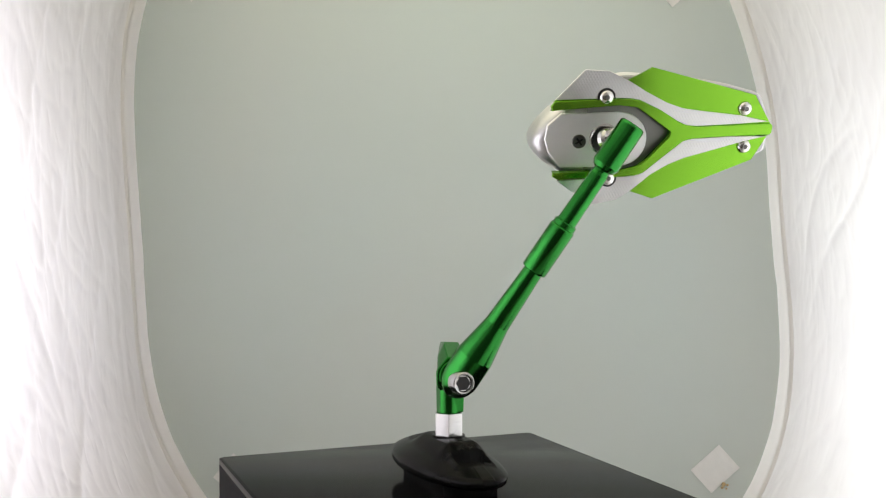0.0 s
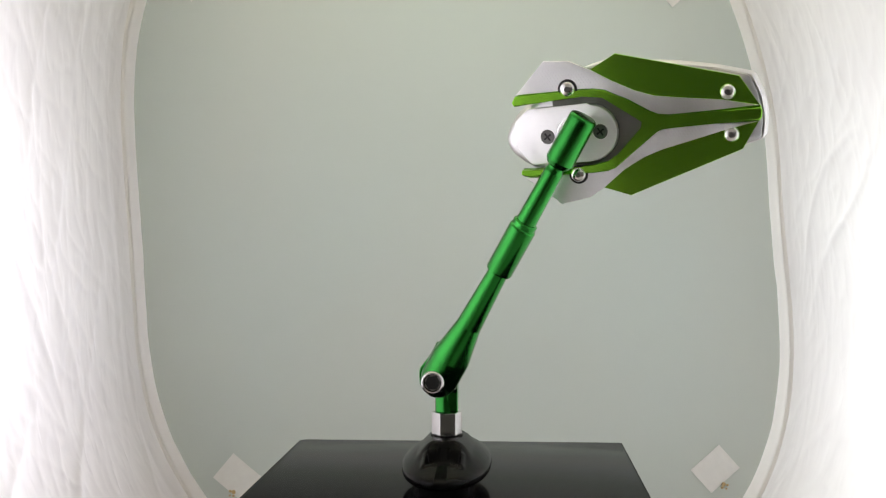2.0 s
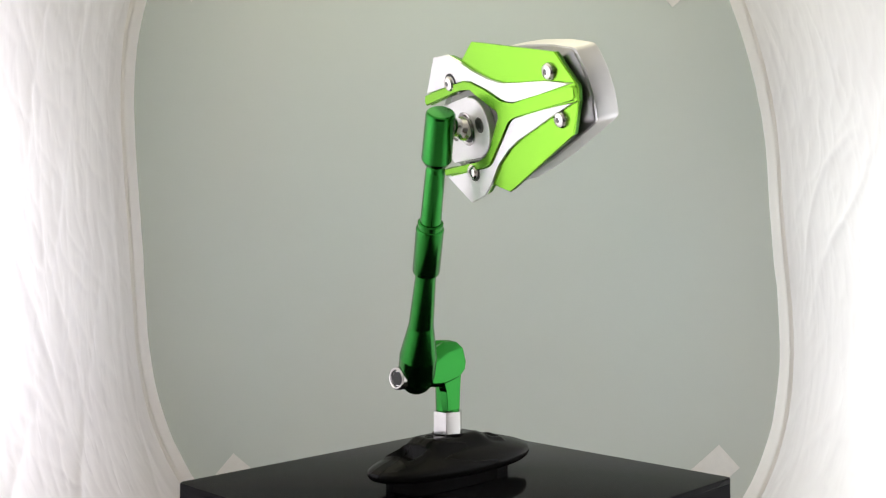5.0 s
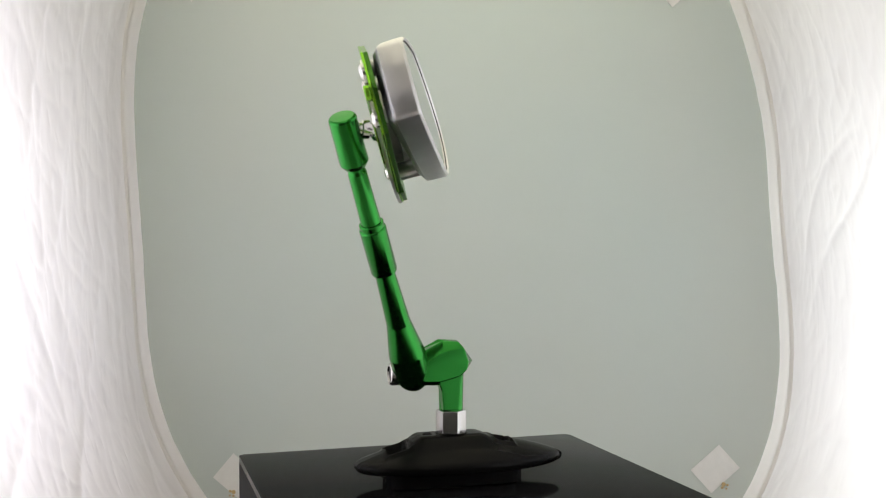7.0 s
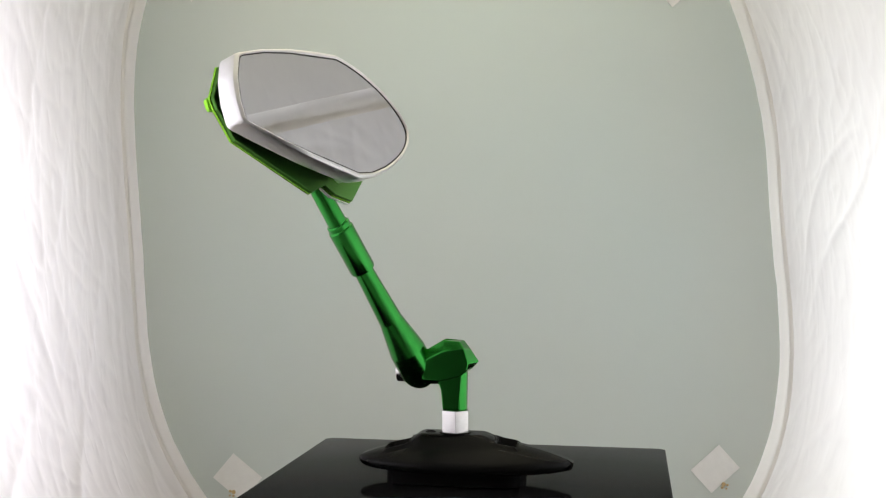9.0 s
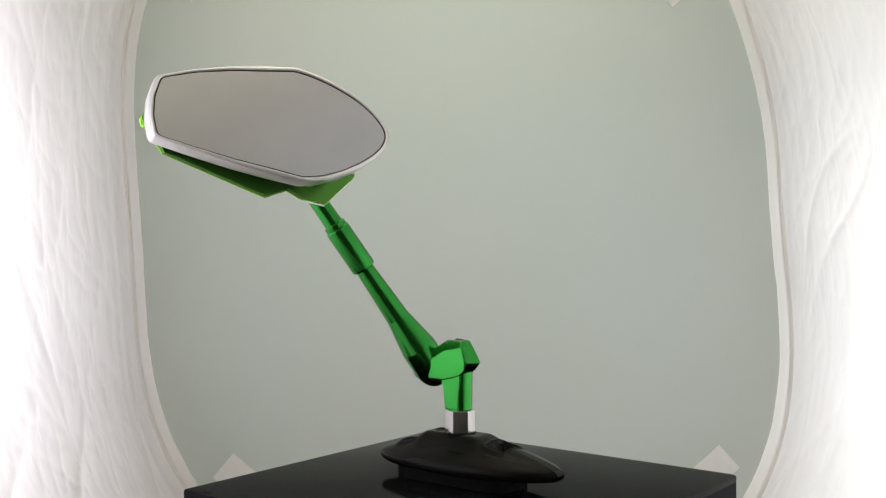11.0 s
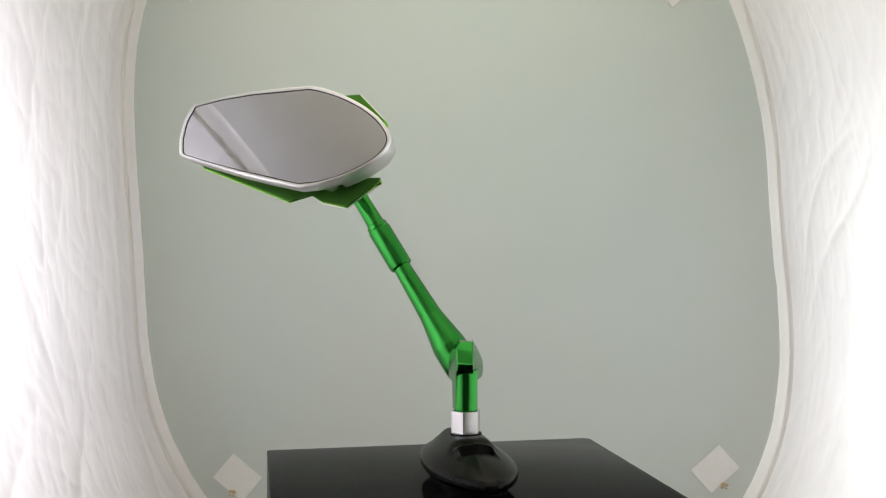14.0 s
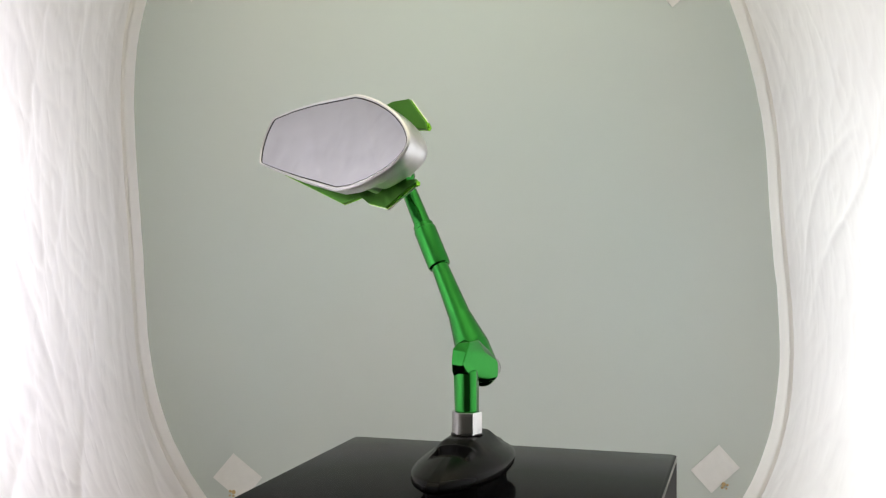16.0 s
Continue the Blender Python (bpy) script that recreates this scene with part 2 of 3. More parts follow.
def tent_seam(name, angle, label):
    """A sewn strip along the tent's depth where two walls meet."""
    bm = bmesh.new()
    cols = []
    side = 1 if angle == "seam" else -1
    for off, d in ((-0.8 * side, 0.0004), (-0.3 * side, 0.0016), (0.3 * side, 0.0018), (1.0 * side, 0.0014), (1.7 * side, 0.0009), (2.5 * side, 0.0003)):
        col = []
        for j in range(41):
            y = FRONT + (BACK - 0.03 - FRONT) * j / 40
            x, z = hoop(radians((seam_angle(y) if angle == "seam" else angle) + off), d + 0.0008 * math.sin(j * 1.3))
            col.append(bm.verts.new((x, y, z)))
        cols.append(col)
    for a, b in zip(cols, cols[1:]):
        for j in range(40):
            bm.faces.new((a[j], a[j + 1], b[j + 1], b[j]))
    return tagged(part(name, bm, HEM, sharp=60), label, "seam", "", "structure")


tent_skin("wall_right", -52, SEAM_RIGHT - 2.2, 190, "thin white translucent tent fabric, crumpled and lit from behind")
tent_skin("ceiling", SEAM_RIGHT + 0.6, ("seam", -0.6), 90, "slack white tent fabric overhead", LINING, 120)
tent_skin("wall_left", ("seam", 2.2), 230, 190, "thin white translucent tent fabric with vertical folds")
tent_skin("floor", 230, 308, 40, "white tent fabric lying flat on the table", FABRIC, 120)
tent_ring("trim_back", BACK - 0.042, BACK + 0.002, 0.0013, "doubled white hem round the back panel")
tent_ring("trim_front", FRONT - 0.002, FRONT + 0.030, 0.004, "doubled white hem round the open front")
tent_seam("trim_seam_left", "seam", "sewn white seam between side and top")
tent_seam("trim_seam_right", SEAM_RIGHT, "sewn white seam between side and top")


def backdrop_sheet():
    bm = bmesh.new()
    ring = [hoop(2 * math.pi * k / 160, -0.004) for k in range(160)]
    front = [bm.verts.new((x, BACK, z)) for x, z in ring]
    rear = [bm.verts.new((x, BACK + 0.003, z)) for x, z in ring]
    bm.faces.new(front)
    bm.faces.new(rear[::-1])
    for k in range(160):
        bm.faces.new((front[k], front[(k + 1) % 160], rear[(k + 1) % 160], rear[k]))
    return tagged(part("wall_back", bm, PAPER), "plain pale grey paper backdrop sheet across the tent", "backdrop", "", "structure")


backdrop_sheet()


def front_flap():
    """The upper front of the tent, cut away below for the camera."""
    bm = bmesh.new()
    rim = [hoop(radians(a), 0.0) for a in range(20, 161, 2)]
    low = 0.195
    y = FRONT - 0.004
    top = [(x, z) for x, z in rim if z > low]
    for dy in (0, 0.002):
        vs = [bm.verts.new((x, y - dy, z)) for x, z in top]
        vs += [bm.verts.new((top[-1][0], y - dy, low)), bm.verts.new((top[0][0], y - dy, low))]
        bm.faces.new(vs)
    return tagged(part("wall_front", bm, FABRIC), "white fabric flap over the upper front", "tent wall", "", "structure")


front_flap()
tagged(part("table", box_mesh(-0.75, 0.75, -0.8, 0.7, FLOOR - 0.034, FLOOR - 0.004, 0.003), WOOD), "brown wooden table under the tent", "table", "", "structure")
for nm, b in (("wall_room_back", (-2, 2, 1.6, 1.7, -0.95, 1.6)), ("wall_room_front", (-2, 2, -2.2, -2.1, -0.95, 1.6)), ("wall_room_left", (-2.1, -2, -2.2, 1.7, -0.95, 1.6)),
              ("wall_room_right", (2, 2.1, -2.2, 1.7, -0.95, 1.6)), ("ceiling_room", (-2.1, 2.1, -2.2, 1.7, 1.6, 1.7)), ("floor_room", (-2.1, 2.1, -2.2, 1.7, -1.05, -0.95))):
    tagged(part(nm, box_mesh(*b), ROOM), "dim plain surface of the room outside the tent", "room shell", "", "structure")


def tape_piece(x, z, size_w, size_h, turn, stained, spot=(0, 0)):
    bm = bmesh.new()
    n = 8
    grid = [[bm.verts.new(((i / n - 0.5) * size_w, -0.0006 - 0.0003 * abs(noise.noise(Vector((i * 0.7 + x * 9, j * 0.7, z * 5)))), (j / n - 0.5) * size_h)) for j in range(n + 1)] for i in range(n + 1)]
    for i in range(n):
        for j in range(n):
            bm.faces.new((grid[i][j], grid[i + 1][j], grid[i + 1][j + 1], grid[i][j + 1]))
    edge = [e for e in bm.edges if e.is_boundary]
    skirt = bmesh.ops.extrude_edge_only(bm, edges=edge)["geom"]
    bmesh.ops.translate(bm, verts=[v for v in skirt if isinstance(v, bmesh.types.BMVert)], vec=(0, 0.0004, 0))
    ob = part("tape_piece", bm, TAPE, m=pose(x, BACK - 0.0005, z, 0, turn, 0), sharp=60)
    tagged(ob, "off-white masking tape on the grey backdrop" + (" with brown glue spot" if stained else ""), "tape", "tape on the backdrop")
    if stained:
        for dx, dz, w in ((0, 0, 2.2), (-3.0, -1.5, 1.4), (2.4, -3.0, 1.2), (-0.8, -5.0, 1.0)):
            b2 = lathe([(w, 0), (w * 0.8, 0.25)], 10, m=Matrix.Translation(((spot[0] + dx * MM), -0.0022, spot[1] + dz * MM)) @ pose(0, 0, 0, 90, 0, 0))
            part("glue_spot", b2, STAIN, ob, "brown dried glue")
    return ob


tape_piece(-0.2143, -0.0905, 0.037, 0.031, 40, True, (0.006, -0.013))
tape_piece(0.2510, -0.082, 0.037, 0.030, -42, True, (-0.004, -0.016))
tape_piece(0.213, 0.389, 0.036, 0.030, -42, False)
tape_piece(-0.261, 0.397, 0.036, 0.030, 40, False)

# ---- the black box ----


def display_box():
    z0, z1 = FLOOR * 1000 + 1, 0
    corner = []
    for x, y, r in ((-118, -114, 3.2), (108.5, -114, 1.2), (108.5, 123, 1.2), (-118, 123, 3.2)):
        sx, sy = (1 if x > 0 else -1), (1 if y > 0 else -1)
        a0 = math.atan2(sy, sx) - math.pi / 4
        for k in range(7):
            a = a0 + math.pi / 2 * k / 6
            corner.append((x - sx * r + r * math.cos(a), y - sy * r + r * math.sin(a)))
    ob = tagged(new("display_box"), "glossy black display box with rounded corners, turning slowly", "box")
    part("top_panel", prism(corner, -4.0, z1, 1.0, segments=3), BLACK, ob)
    part("body", prism(corner, z0, -4.05, 0.1, segments=1), MATTE, ob)
    return ob


display_box_ob = display_box()

# ---- the motorcycle mirror ----
mirror = tagged(new("motorcycle_mirror"), "green and silver motorcycle mirror on a black foot, turning", "mirror")

# foot


def lens_ring(scale, z, n=168, tip0=-59.5, tip1=67.5, half=26):
    out = []
    yc, hl = (tip0 + tip1) / 2, (tip1 - tip0) / 2
    for k in range(n):
        a = 2 * math.pi * k / n
        t = math.sin(a)
        pw = 0.46 if t < 0 else 0.62
        w = half * (1 - abs(t) ** 2.1) ** pw
        w = max(w, 3.5 if abs(t) > 0.98 else 0)
        out.append((-5.7 + scale * w * (1 if math.cos(a) >= 0 else -1), yc + scale * hl * t, z))
    return out



def smooth_step(a, b, v):
    t = max(0.0, min(1.0, (v - a) / (b - a)))
    return t * t * (3 - 2 * t)


def foot_height(x, y, r):
    """The top of the foot at (x, y), r being how far out towards its edge: a shallow dome, a middle hump and two pockets."""
    r = 0.4 * r + 0.6 * min(1.0, math.hypot(x / 26, (y - 4) / 63.5))
    z = 14.1 + 11.6 * (1 - r ** 2.2)
    hump = smooth_step(-32, -20, y) * smooth_step(27, 13, y) * smooth_step(17, 6, abs(x))
    z += (28.6 - z) * hump if z < 28.6 else 0
    for y0, y1, deep in ((-41, -28.5, 5.0), (23.5, 34, 5.0)):
        inside = smooth_step(y0 - 0.9, y0 + 0.9, y) * smooth_step(y1 + 0.9, y1 - 0.9, y) * smooth_step(9.8, 8.2, abs(x))
        lip = smooth_step(y0 - 3, y0, y) * smooth_step(y1 + 2, y1, y) * smooth_step(12.8, 10.6, abs(x))
        z += 1.3 * lip - (deep + 1.3) * inside
    return z


def foot_body():
    rings = [lens_ring(0.90, 8.8), lens_ring(0.96, 8.8), lens_ring(0.985, 9.6), lens_ring(0.998, 11.0), lens_ring(1.0, 12.2), lens_ring(0.997, 13.4)]
    steps = 56
    for k in range(steps):
        sc = 0.988 - 0.98 * k / (steps - 1)
        rings.append([(x, y, foot_height(x + 5.7, y, sc) - 0.5 * smooth_step(0.95, 1.0, sc)) for x, y, _z in lens_ring(sc, 0)])
    return loft(rings)


foot = part("foot", foot_body(), RUBBER, mirror, "black plastic foot plate with pointed ends", sharp=50)


def pad_ring(hw, y0, y1, z):
    return [(x - 5.7, y, z) for x, y in rounded([(-hw, y0), (hw, y0), (hw, y1), (-hw, y1)], 14, 8)]


part("foot_pad", loft([pad_ring(16.6, -41.6, 39.6, 0.0), pad_ring(17, -42, 40, 0.5), pad_ring(17, -42, 40, 10.8)]), RUBBER, mirror, "black pad under the foot")
part("cable_hole", lathe([(2.6, 28.0), (2.9, 28.9), (2.3, 29.0), (2.1, 28.2)], 20), RUBBER, foot, "", Matrix.Translation((-0.0057, -0.0165, 0)))

# stem
hexa = [(8.95 * math.cos(math.pi / 3 * k + radians(8.2)), 8.95 * math.sin(math.pi / 3 * k + radians(8.2))) for k in range(6)]
part("hex_nut", prism(rounded(hexa, 0.3, 2), 25.5, 42.0, 0.5), STEEL, mirror, "bright steel hexagon nut", Matrix.Translation((-0.0057, -0.0017, 0)))
part("washer", lathe([(9.2, 27.6), (9.4, 28.2), (9.4, 28.9), (8.9, 29.2)], 40), RUBBER, mirror, "", Matrix.Translation((-0.0057, -0.0017, 0)))

# knuckle between stem and arm


def knuckle():
    """A cast T: a wedge-shaped block over a flat-sided stem, its top edges chamfered towards the arm."""
    rings = [
        [(5.6, -19.5, 57.8), (5.6, -14, 57.4), (5.6, -9, 57.4), (-5, -9, 57.4), (-9.5, -14, 57.4), (-12.5, -19.5, 57.8)],
        [(6.9, -20.5, 60), (6.9, -10, 59.6), (6.9, 2.6, 62.6), (-3.2, 3.0, 62.6), (-9.7, -10, 59.6), (-14.4, -20, 60)],
        [(6.9, -20.8, 64), (6.9, -8, 64.5), (6.9, 6.2, 66), (-2.4, 8.0, 66), (-9.7, -8, 64.5), (-14.6, -20, 64)],
        [(6.9, -20.8, 67), (6.9, -8, 69), (6.9, 6.8, 70.6), (-1.4, 12.5, 70.4), (-9.7, -8, 69), (-14.6, -20, 67)],
        [(6.9, -20.5, 70.5), (6.9, -8, 76.8), (6.9, 4.4, 78.8), (-2.6, 7.6, 77.2), (-9.4, -8, 75.8), (-14.2, -20, 69.5)],
        [(2.6, -21, 76), (3.4, -8, 82.4), (4.2, 1.6, 82.4), (-3.4, 3.2, 82.8), (-5.4, -8, 82.6), (-8.6, -21, 76)],
    ]
    bm = loft([[(x - 5.7, y, z) for x, y, z in ring] for ring in rings])
    flat = [(-8.3, 42.4), (1.4, 42.4), (2.4, 55), (3.2, 64), (-12, 64), (-10.6, 57.6), (-9.3, 54)]
    loft([[(x - 5.7, y, z) for y, z in flat] for x in (0.5, 6.7)], bm)
    bmesh.ops.recalc_face_normals(bm, faces=bm.faces)
    bmesh.ops.bevel(bm, geom=[e for e in bm.edges if len(e.link_faces) == 2 and e.is_convex and e.calc_face_angle(0) > radians(15)], offset=0.7 * MM, segments=3, affect="EDGES", profile=0.5)
    stem = []
    for z, r in ((41.9, 6.8), (42.6, 7.1), (66, 7.5)):
        stem.append([(-5.7 + max(-6.6, min(6.6, r * math.cos(2 * math.pi * k / 48))), -1.7 + r * math.sin(2 * math.pi * k / 48), z) for k in range(48)])
    loft(stem, bm)
    lathe([(8.6, 15.6), (9.2, 16.4), (9.2, 20.5), (8.6, 21)], 48, bm, Matrix.Translation((-0.0098, 0, 0.0655)) @ pose(0, 0, 0, 90, 0, 0))
    return bm


part("knuckle", knuckle(), ANODISED, mirror, "deep green anodised knuckle joint", sharp=10)

# arm
ARM = frame_from((26.6, -50.4, 127.5), (0.4555, -0.3374, 0.8241), (0, 1, 0))
ball = [(10.7 * math.cos(radians(a)), -75 - 13 * math.sin(radians(a))) for a in range(85, -1, -5)]
part("arm", lathe([(0.5, -88)] + ball + [(10.7, -61.2), (7.0, -38.8), (5.5, -3), (5.6, 28), (5.4, 36), (5.0, 60), (4.5, 62), (4.5, 66)], 84), ANODISED, mirror, "tapered deep green anodised arm", ARM, sharp=6.5)
part("sleeve", lathe([(5.7, -3.2), (7.0, -2.6), (7.35, -1.6), (7.35, 25.2), (7.1, 25.8), (6.6, 26.2), (6.7, 28.8), (6.1, 29.4), (5.5, 29.5)], 56), ANODISED, mirror, "green grip sleeve round the arm", ARM)
part("arm_cap", lathe([(4.7, 63.2), (6.2, 64.2), (7.6, 66.6), (7.6, 68), (7.3, 91), (6.9, 92), (6.1, 92.6), (1.0, 92.8)], 56), ANODISED, mirror, "green cylindrical end of the arm", ARM)

BOLT = Matrix.Translation((-0.0112, -0.0300, 0.0636)) @ pose(0, 0, 0, 90, 0, 0)
bolt = part("bolt", lathe([(6.0, 0), (6.6, 0.3), (6.6, 6.6), (6.3, 7.5), (5.6, 8.0), (4.9, 7.8), (4.5, 7.1), (4.3, 6.6)], 40), STEEL, mirror, "bright socket-head bolt through the joint", BOLT)
# The shade inside the bolt's socket, put in as a black hexagon.
part("socket", prism([(4.3 * math.cos(math.pi / 3 * k), 4.3 * math.sin(math.pi / 3 * k)) for k in range(6)], 6.2, 7.0, 0.3), GASKET_SHADE, bolt, "black hexagon standing in for the shade inside the socket")

# head
PLATE_AT = (97.75, -72.44, 200.67)
PLATE_M = frame_from(PLATE_AT, (-0.2467, -0.9347, -0.2558), (0, 0, 1))
GLASS_M = frame_from((105.26, -49.30, 207.22), (0.3485, 0.8995, 0.2634), (0, 0, 1))

# the plate's own axes seen from its back: u to the tip, v up
WINDOW = [(-62, -22.5), (-25, -21.5), (-17, -19.4), (-12, -16), (0.5, -2), (1, 1.5), (-18.5, 14.5), (-29.4, 15.5), (-64.3, 10.9)]
BACKING = [(-63.5, 16), (-49, 33.6), (-35.5, 33), (-25, 28.2), (-12, 36), (48.3, 21.7), (56.8, 8.3), (58.2, 6.5), (58.7, 4.5), (57.5, -0.6), (56.3, -1.8), (49.6, -14.5), (-6.6, -37.2), (-20.5, -32.4), (-27.6, -37.4), (-43, -41), (-50, -35.3), (-62, -25)]
TRIM_UP = [(-63.2, 17.2), (-49, 34.1), (-35.5, 33.5), (-25, 28.6), (-14, 22.4), (-2.6, 16.6), (7, 13.9), (20, 12.4), (40, 10.5), (57.2, 7.2), (35, 5.6), (14.3, 4.4), (9, 4.8), (4.4, 6.9), (-6, 13), (-17.7, 18.6), (-23, 19.4), (-29, 19.2)]
TRIM_LOW = [(-60.5, -27), (-50, -35.6), (-43, -41.3), (-27.6, -37.7), (-20, -32.5), (-9, -23), (0.8, -16.8), (10, -13.4), (23.6, -9.5), (40, -4.8), (57.3, -0.6), (35, -1.4), (14, -2.9), (10, -3.3), (7.3, -4.8), (-13.6, -22.7), (-18, -24), (-25, -24.8)]
SPINE = [(-65.5, 13.4), (-63.6, 16.6), (-29, 18.6), (-23, 18.8), (-17.7, 18.0), (-6, 12.4), (4.4, 6.3), (9, 4.3), (14.3, 3.9), (35, 5.0), (57.8, 6.2), (58.9, 5.0), (58.6, 1.4), (57.6, 0), (35, -0.8), (14, -2.3), (10, -2.6), (7.5, -4.1), (-13.4, -22.0), (-18, -23.4), (-25, -24.2), (-60.3, -26.3), (-62.6, -25.2), (-62.4, -23)]


def bent(bm, at=-14.0, degrees=3.0):
    """Folds the hinge side of a plate back by a few degrees."""
    bmesh.ops.bisect_plane(bm, geom=list(bm.verts) + list(bm.edges) + list(bm.faces), plane_co=(at * MM, 0, 0), plane_no=(1, 0, 0))
    for v in bm.verts:
        if v.co.x < at * MM:
            v.co.z += (v.co.x - at * MM) * math.tan(radians(degrees))
    return bm


BACKING, WINDOW, TRIM_UP, TRIM_LOW, SPINE = ([(u - 1.6 if u < -55 else u, v) for u, v in q] for q in (BACKING, WINDOW, TRIM_UP, TRIM_LOW, SPINE))
back_plate = part("back_plate", bent(prism(BACKING + WINDOW, -2.6, -1.5, 0.3)), PLATE, mirror, "lime green anodised back plate with four wings", PLATE_M)
part("under_plate", bent(prism([(u * 0.992, v * 0.99) for u, v in BACKING] + [(u - 0.3, v) for u, v in WINDOW], -4.6, -2.65, 0.3)), UNDER, back_plate, "dark green layer under the back plate")
# Added sheet that makes the recess behind the window darker.
part("recess_sheet", prism([(-46, -21.4), (-27, -20.6), (-17, -18.6), (-12.4, -15.4), (0, -2), (0.4, 1.2), (-18.6, 13.8), (-27, 14.8), (-46, 13.2)], -9.5, -4.8, 0.3), RECESS, back_plate, "grey sheet added to darken the recess round the hinge block")
part("trim_plate", bent(prism(TRIM_UP, -1.4, 0.1, 0.3)), KNURL, back_plate, "silver plate with diamond knurling")
part("trim_plate", bent(prism(TRIM_LOW, -1.4, 0.1, 0.3)), KNURL, back_plate, "silver plate with diamond knurling")
part("spine", bent(prism(SPINE + [(-63.6, -22.7), (-25, -21.3), (-17, -19.1), (-12, -15.7), (0.7, -2), (1.2, 1.6), (-18.5, 14.9), (-29.4, 15.9), (-65.9, 11.3)], -1.4, 1.2, 0.6)), PLATE, back_plate, "raised lime green Y-shaped rib")


def button_screw(u, v, lift, parent):
    m = Matrix.Translation((u * MM, v * MM, lift * MM))
    s = part("screw", lathe([(4.0, -2.2), (4.0, 0), (3.75, 1.1), (3.1, 2.0), (2.1, 2.5), (1.3, 2.6), (1.1, 2.3)], 28), CHROME, parent, "steel button-head screw", m)
    # Dark hexagon on the head in place of the socket's inner shade.
    part("socket", prism([(1.25 * math.cos(math.pi / 3 * k), 1.25 * math.sin(math.pi / 3 * k)) for k in range(6)], 1.5, 2.4), DARKSTEEL_SHADE, s)
    return s


for u, v in ((-36.8, 19.4), (-33.2, -25.3)):
    lift = 0.2 + (u + 14) * math.tan(radians(3))
    button_screw(u, v, lift, back_plate)
    part("screw_seat", lathe([(5.0, -0.3), (5.0, 0.25), (4.4, 0.3)], 28), GASKET_SHADE, back_plate, "dark ring under the screw", Matrix.Translation((u * MM, v * MM, lift * MM)))
for u, v in ((42.7, 14.2), (44.2, -7.0)):
    button_screw(u, v, -1.4, back_plate)

# housing: in the glass's axes x runs to the hinge side, so outlines are mirrored in u
RIM = [(59.2, -12.5), (60.4, -2), (59.0, 9), (54.6, 19.9), (37, 24.6), (16, 28.2), (-4, 30.0), (-22.5, 31.0), (-29.5, 29.4), (-36, 27.2), (-43, 24.4), (-50, 20.8), (-56.5, 17), (-62.5, 12.6), (-67.8, 7.8), (-72, 2.6), (-74.6, -2), (-75.3, -6), (-74.2, -10), (-71.4, -14), (-67.2, -17.8), (-61.5, -21.6), (-54, -25.6), (-46, -29.2), (-33, -33.2), (-20.5, -34.6), (-2, -30.6), (17, -25.8), (40, -18.8)]


def rim_ring(grow, z, squash=1.0):
    pts = rounded([(-u, v) for u, v in RIM], 2.2, 3)
    out = []
    cx, cy = 8.0, -1.5
    for x, y in pts:
        dx, dy = x - cx, y - cy
        ln = math.hypot(dx, dy)
        out.append((cx + dx * squash + dx / ln * grow, cy + dy * squash + dy / ln * grow, z))
    return out


housing = part("housing", loft([rim_ring(-2.6, -0.6), rim_ring(-1.8, 0.5), rim_ring(-1.5, 0.8), rim_ring(-0.9, 0.8), rim_ring(0.25, -0.3), rim_ring(0.4, -0.8), rim_ring(0.3, -5), rim_ring(0.0, -9.6), rim_ring(-0.3, -10.4), rim_ring(-1.2, -10.7)]), SILVER, mirror, "silver satin aluminium mirror housing", GLASS_M, sharp=24)
part("housing_back", loft([rim_ring(-1.0, -10.2), rim_ring(-1.6, -11.2), rim_ring(-6.0, -13.6), rim_ring(-12, -14.6)]), BACKSHELL, housing, "metal back shell, greyed for the shade behind the plates")
part("glass", loft([rim_ring(-2.5, -0.5), rim_ring(-2.9, -0.2)]), GLASS, mirror, "tinted mirror glass", GLASS_M)
part("gasket", loft([rim_ring(-1.7, -0.3), rim_ring(-1.5, 0.15), rim_ring(-2.7, 0.05), rim_ring(-2.7, -0.4)], cap=False), GASKET_SHADE, housing, "thin black gasket round the glass")

# hinge boss behind the housing, in the plate's axes
BOSS = [(-60, 11.2), (-67.6, 4.5), (-69, -3), (-67, -10.5), (-60, -19.2), (-28, -18.2)]
for k in range(13):
    a = -math.pi / 2 + math.pi * k / 12
    BOSS.append((-27.5 + 15.2 * math.cos(a), -3 + 15.2 * math.sin(a)))
BOSS.append((-28, 12.2))
BOSS = [(-u - 1.2, v) for u, v in BOSS][::-1]


def hinge_shell():
    """The hinge end of the housing, a rounded hood that runs back to the hinge block."""
    pick = [k for k, p in enumerate(rim_ring(0, 0)) if p[0] > 42]
    rings = []
    for z, k in ((-9.8, 0.994), (-14, 0.985), (-17.5, 0.965), (-20.2, 0.93), (-22.2, 0.88), (-23.4, 0.80), (-24.0, 0.70)):
        ring = rim_ring(0.1, z)
        rings.append([(48 + (ring[i][0] - 48) * k, -4 + (ring[i][1] + 4) * k, z) for i in pick])
    return loft(rings)


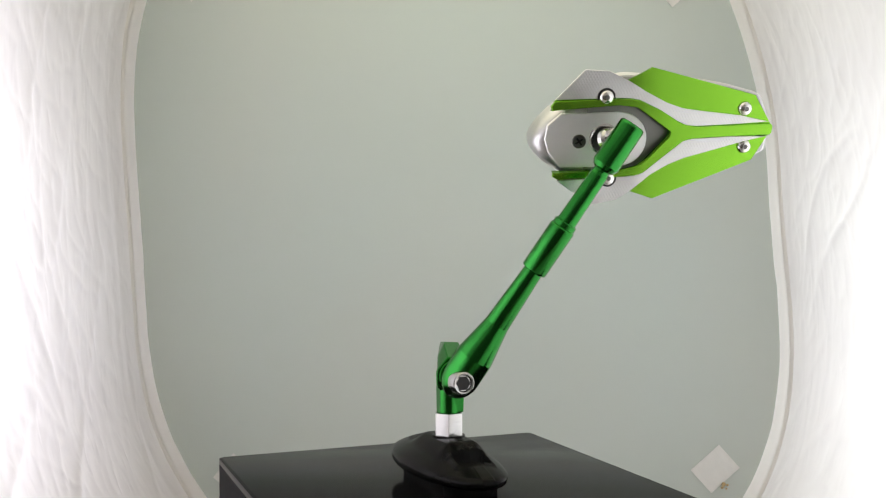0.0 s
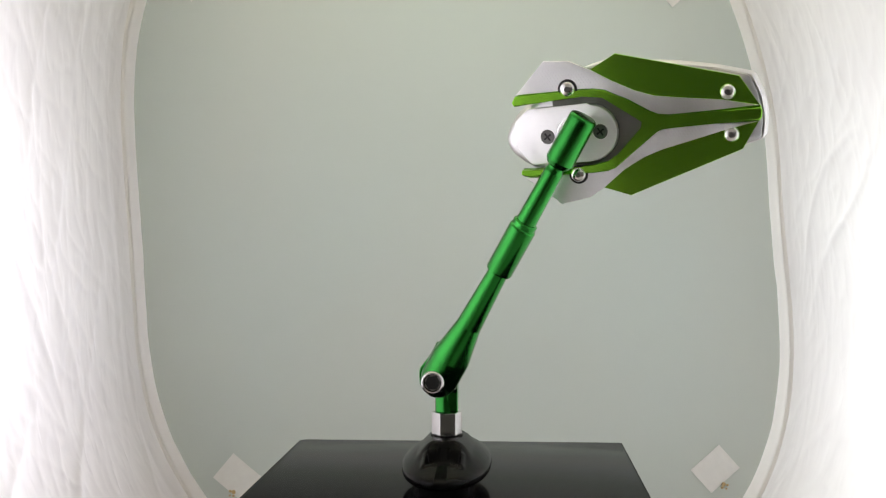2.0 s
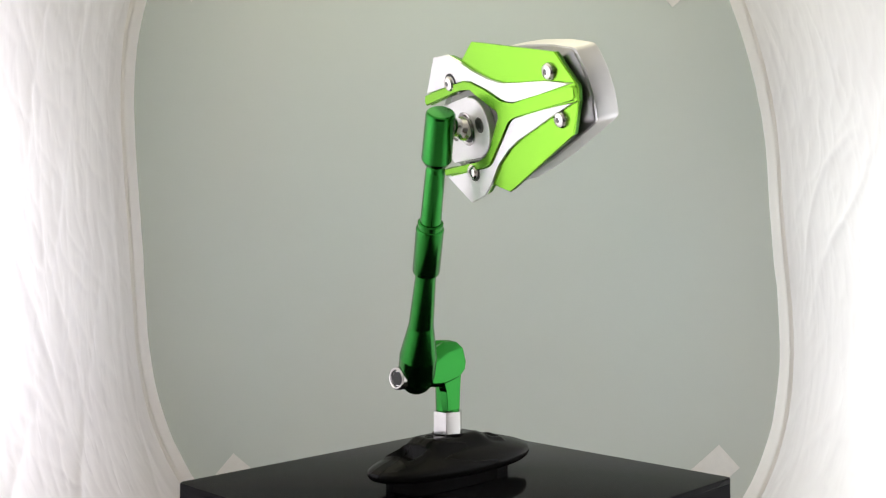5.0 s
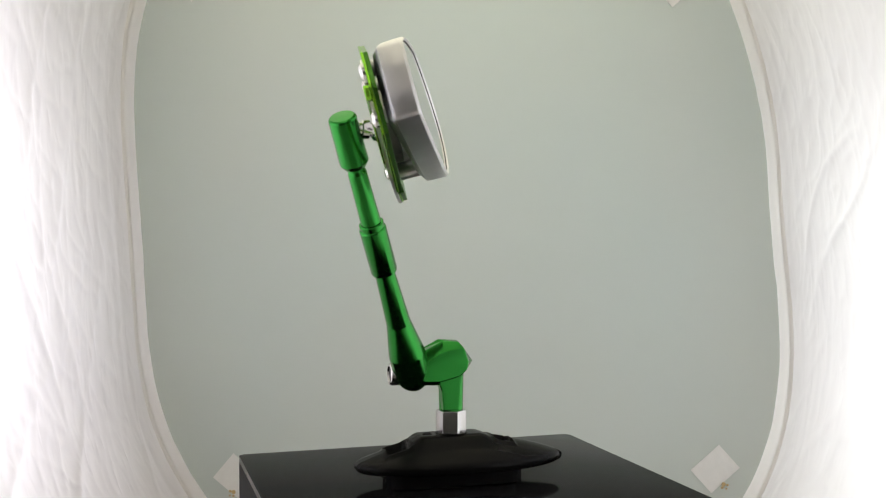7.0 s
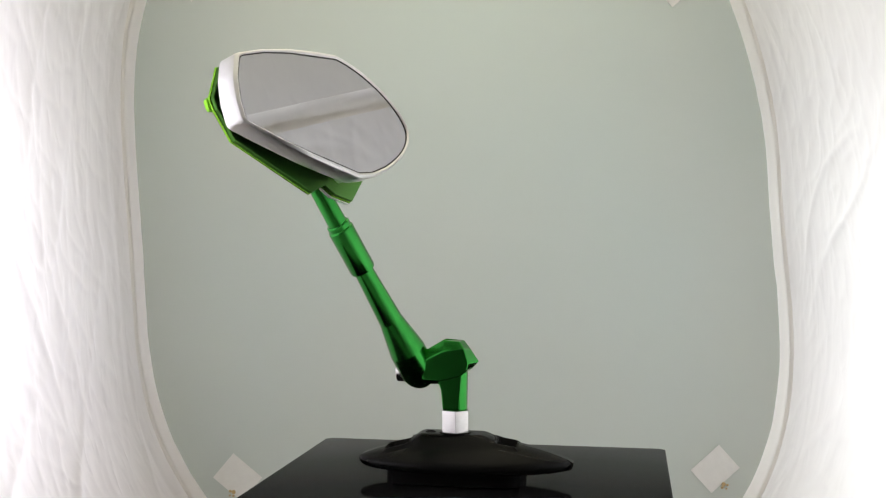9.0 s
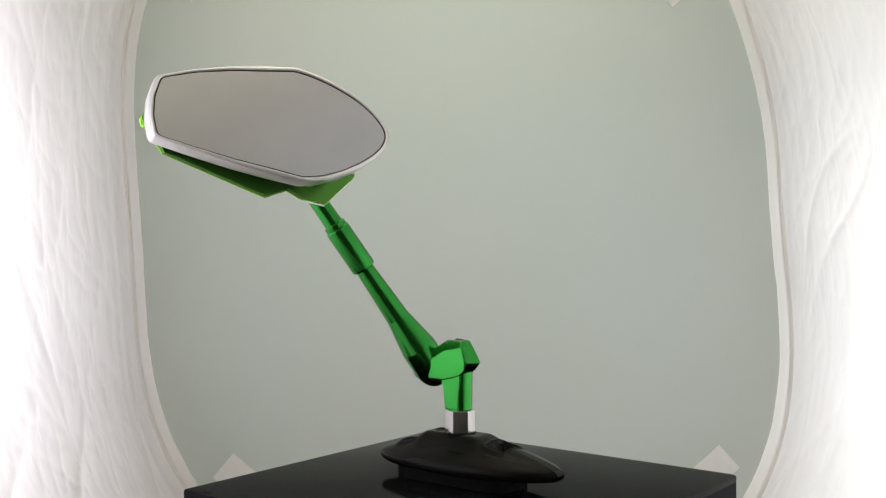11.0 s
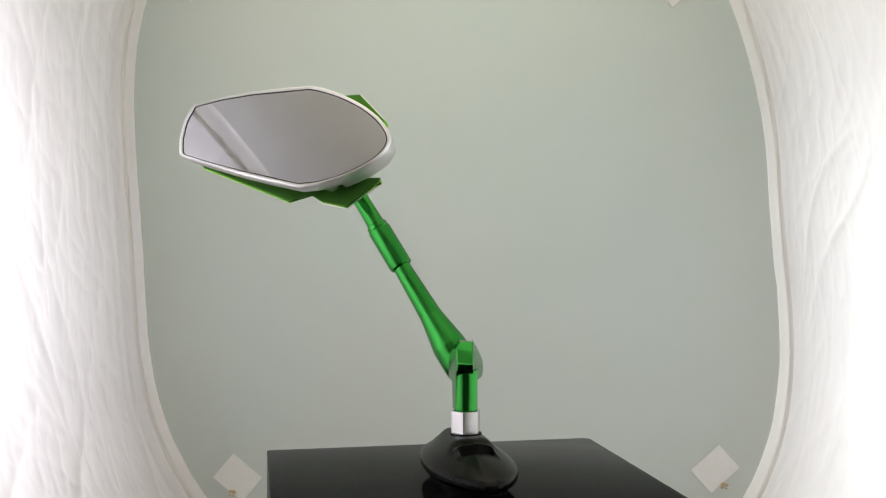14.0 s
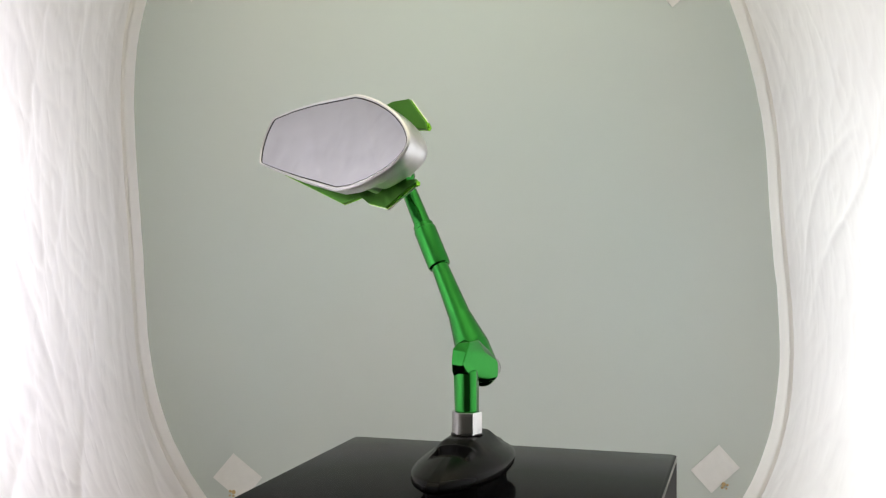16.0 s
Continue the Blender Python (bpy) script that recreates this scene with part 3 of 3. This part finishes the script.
part("hinge_shell", hinge_shell(), SILVER, housing, "rounded silver end of the housing", sharp=40)
boss = part("boss", prism(BOSS, -25.6, -13, 1.0, segments=3), BRUSHED, mirror, "brushed silver hinge block", GLASS_M)
for u, v, r in ((42, 14, 3.6), (44, -7, 3.6), (-36.8, 19.4, 4.6), (-33.2, -25.3, 4.6)):
    part("spacer", lathe([(r, -24 if u < 0 else -16), (r, -12)], 24), SILVER, housing, "", Matrix.Translation((-u * MM, v * MM, 0)))


BEHIND = pose(0, 0, 0, 0, 180, 0)


def flat_screw(u, v):
    m = Matrix.Translation((-u * MM, v * MM, -0.0256)) @ BEHIND @ pose(0, 0, 0, 0, 0, 35)
    sc = part("flat_screw", lathe([(3.9, -1), (3.9, 0.1), (3.6, 0.35)], 28), DARKSTEEL_SHADE, boss, "dark countersunk cross-head screw", m)
    # Two black bars give the cross slots their shade; nothing is cut.
    for q in (0, 90):
        part("slot_shade", prism([(-2.4, -0.45), (2.4, -0.45), (2.4, 0.45), (-2.4, 0.45)], 0.2, 0.42 + q * 0.0004), GASKET_SHADE, sc, "", pose(0, 0, 0, 0, 0, q))


flat_screw(-48.6, -4.2)
flat_screw(-19.8, -2.6)
# Flat black disc that stands for the shade in the ball's recess.
part("ball_recess_shade", lathe([(7.6, -0.6), (7.6, 0.12), (7.2, 0.16)], 36), GASKET_SHADE, boss, "black disc standing in for the shaded recess round the ball joint", Matrix.Translation((0.0345, -0.003, -0.0256)) @ BEHIND)
part("ball_ring", lathe([(8.6, -0.4), (8.6, 0.4), (7.8, 0.7), (7.0, 0.2), (6.8, -0.4)], 40), STEEL, boss, "raised ring round the ball joint", Matrix.Translation((0.0345, -0.003, -0.0256)) @ BEHIND)
STUD = frame_from((64.7, -61.5, 197.6), (0.0, -1.0, 0.04), (0, 0, 1))
part("ball_stud", lathe([(5.4, -3), (6.2, 0), (5.6, 2.6), (3.6, 4.6), (3.6, 5.2), (4.9, 5.6), (4.9, 9.0), (3.8, 9.5), (3.8, 16)], 32), CHROME, mirror, "steel ball stud between arm and head", STUD)


# ---- what turns ----
TURN = [(0.0, 22.4), (0.5, 15.7), (1.0, 9.6), (2.0, -3.15), (3.0, -16.55), (4.0, -30.3), (5.0, -44.0), (6.0, -57.8), (7.0, -72.2), (8.0, -85.85), (9.0, -99.6), (10.0, -113.5), (11.0, -127.3), (12.0, -141.4), (13.0, -155.4), (14.0, -169.0), (15.0, -182.8), (16.0, -196.1)]


def motions():
    rows = [(t, pose(0, 0, 0, 0, 0, a)) for t, a in TURN]
    walk(display_box_ob, rows)
    walk(mirror, rows)


motions()
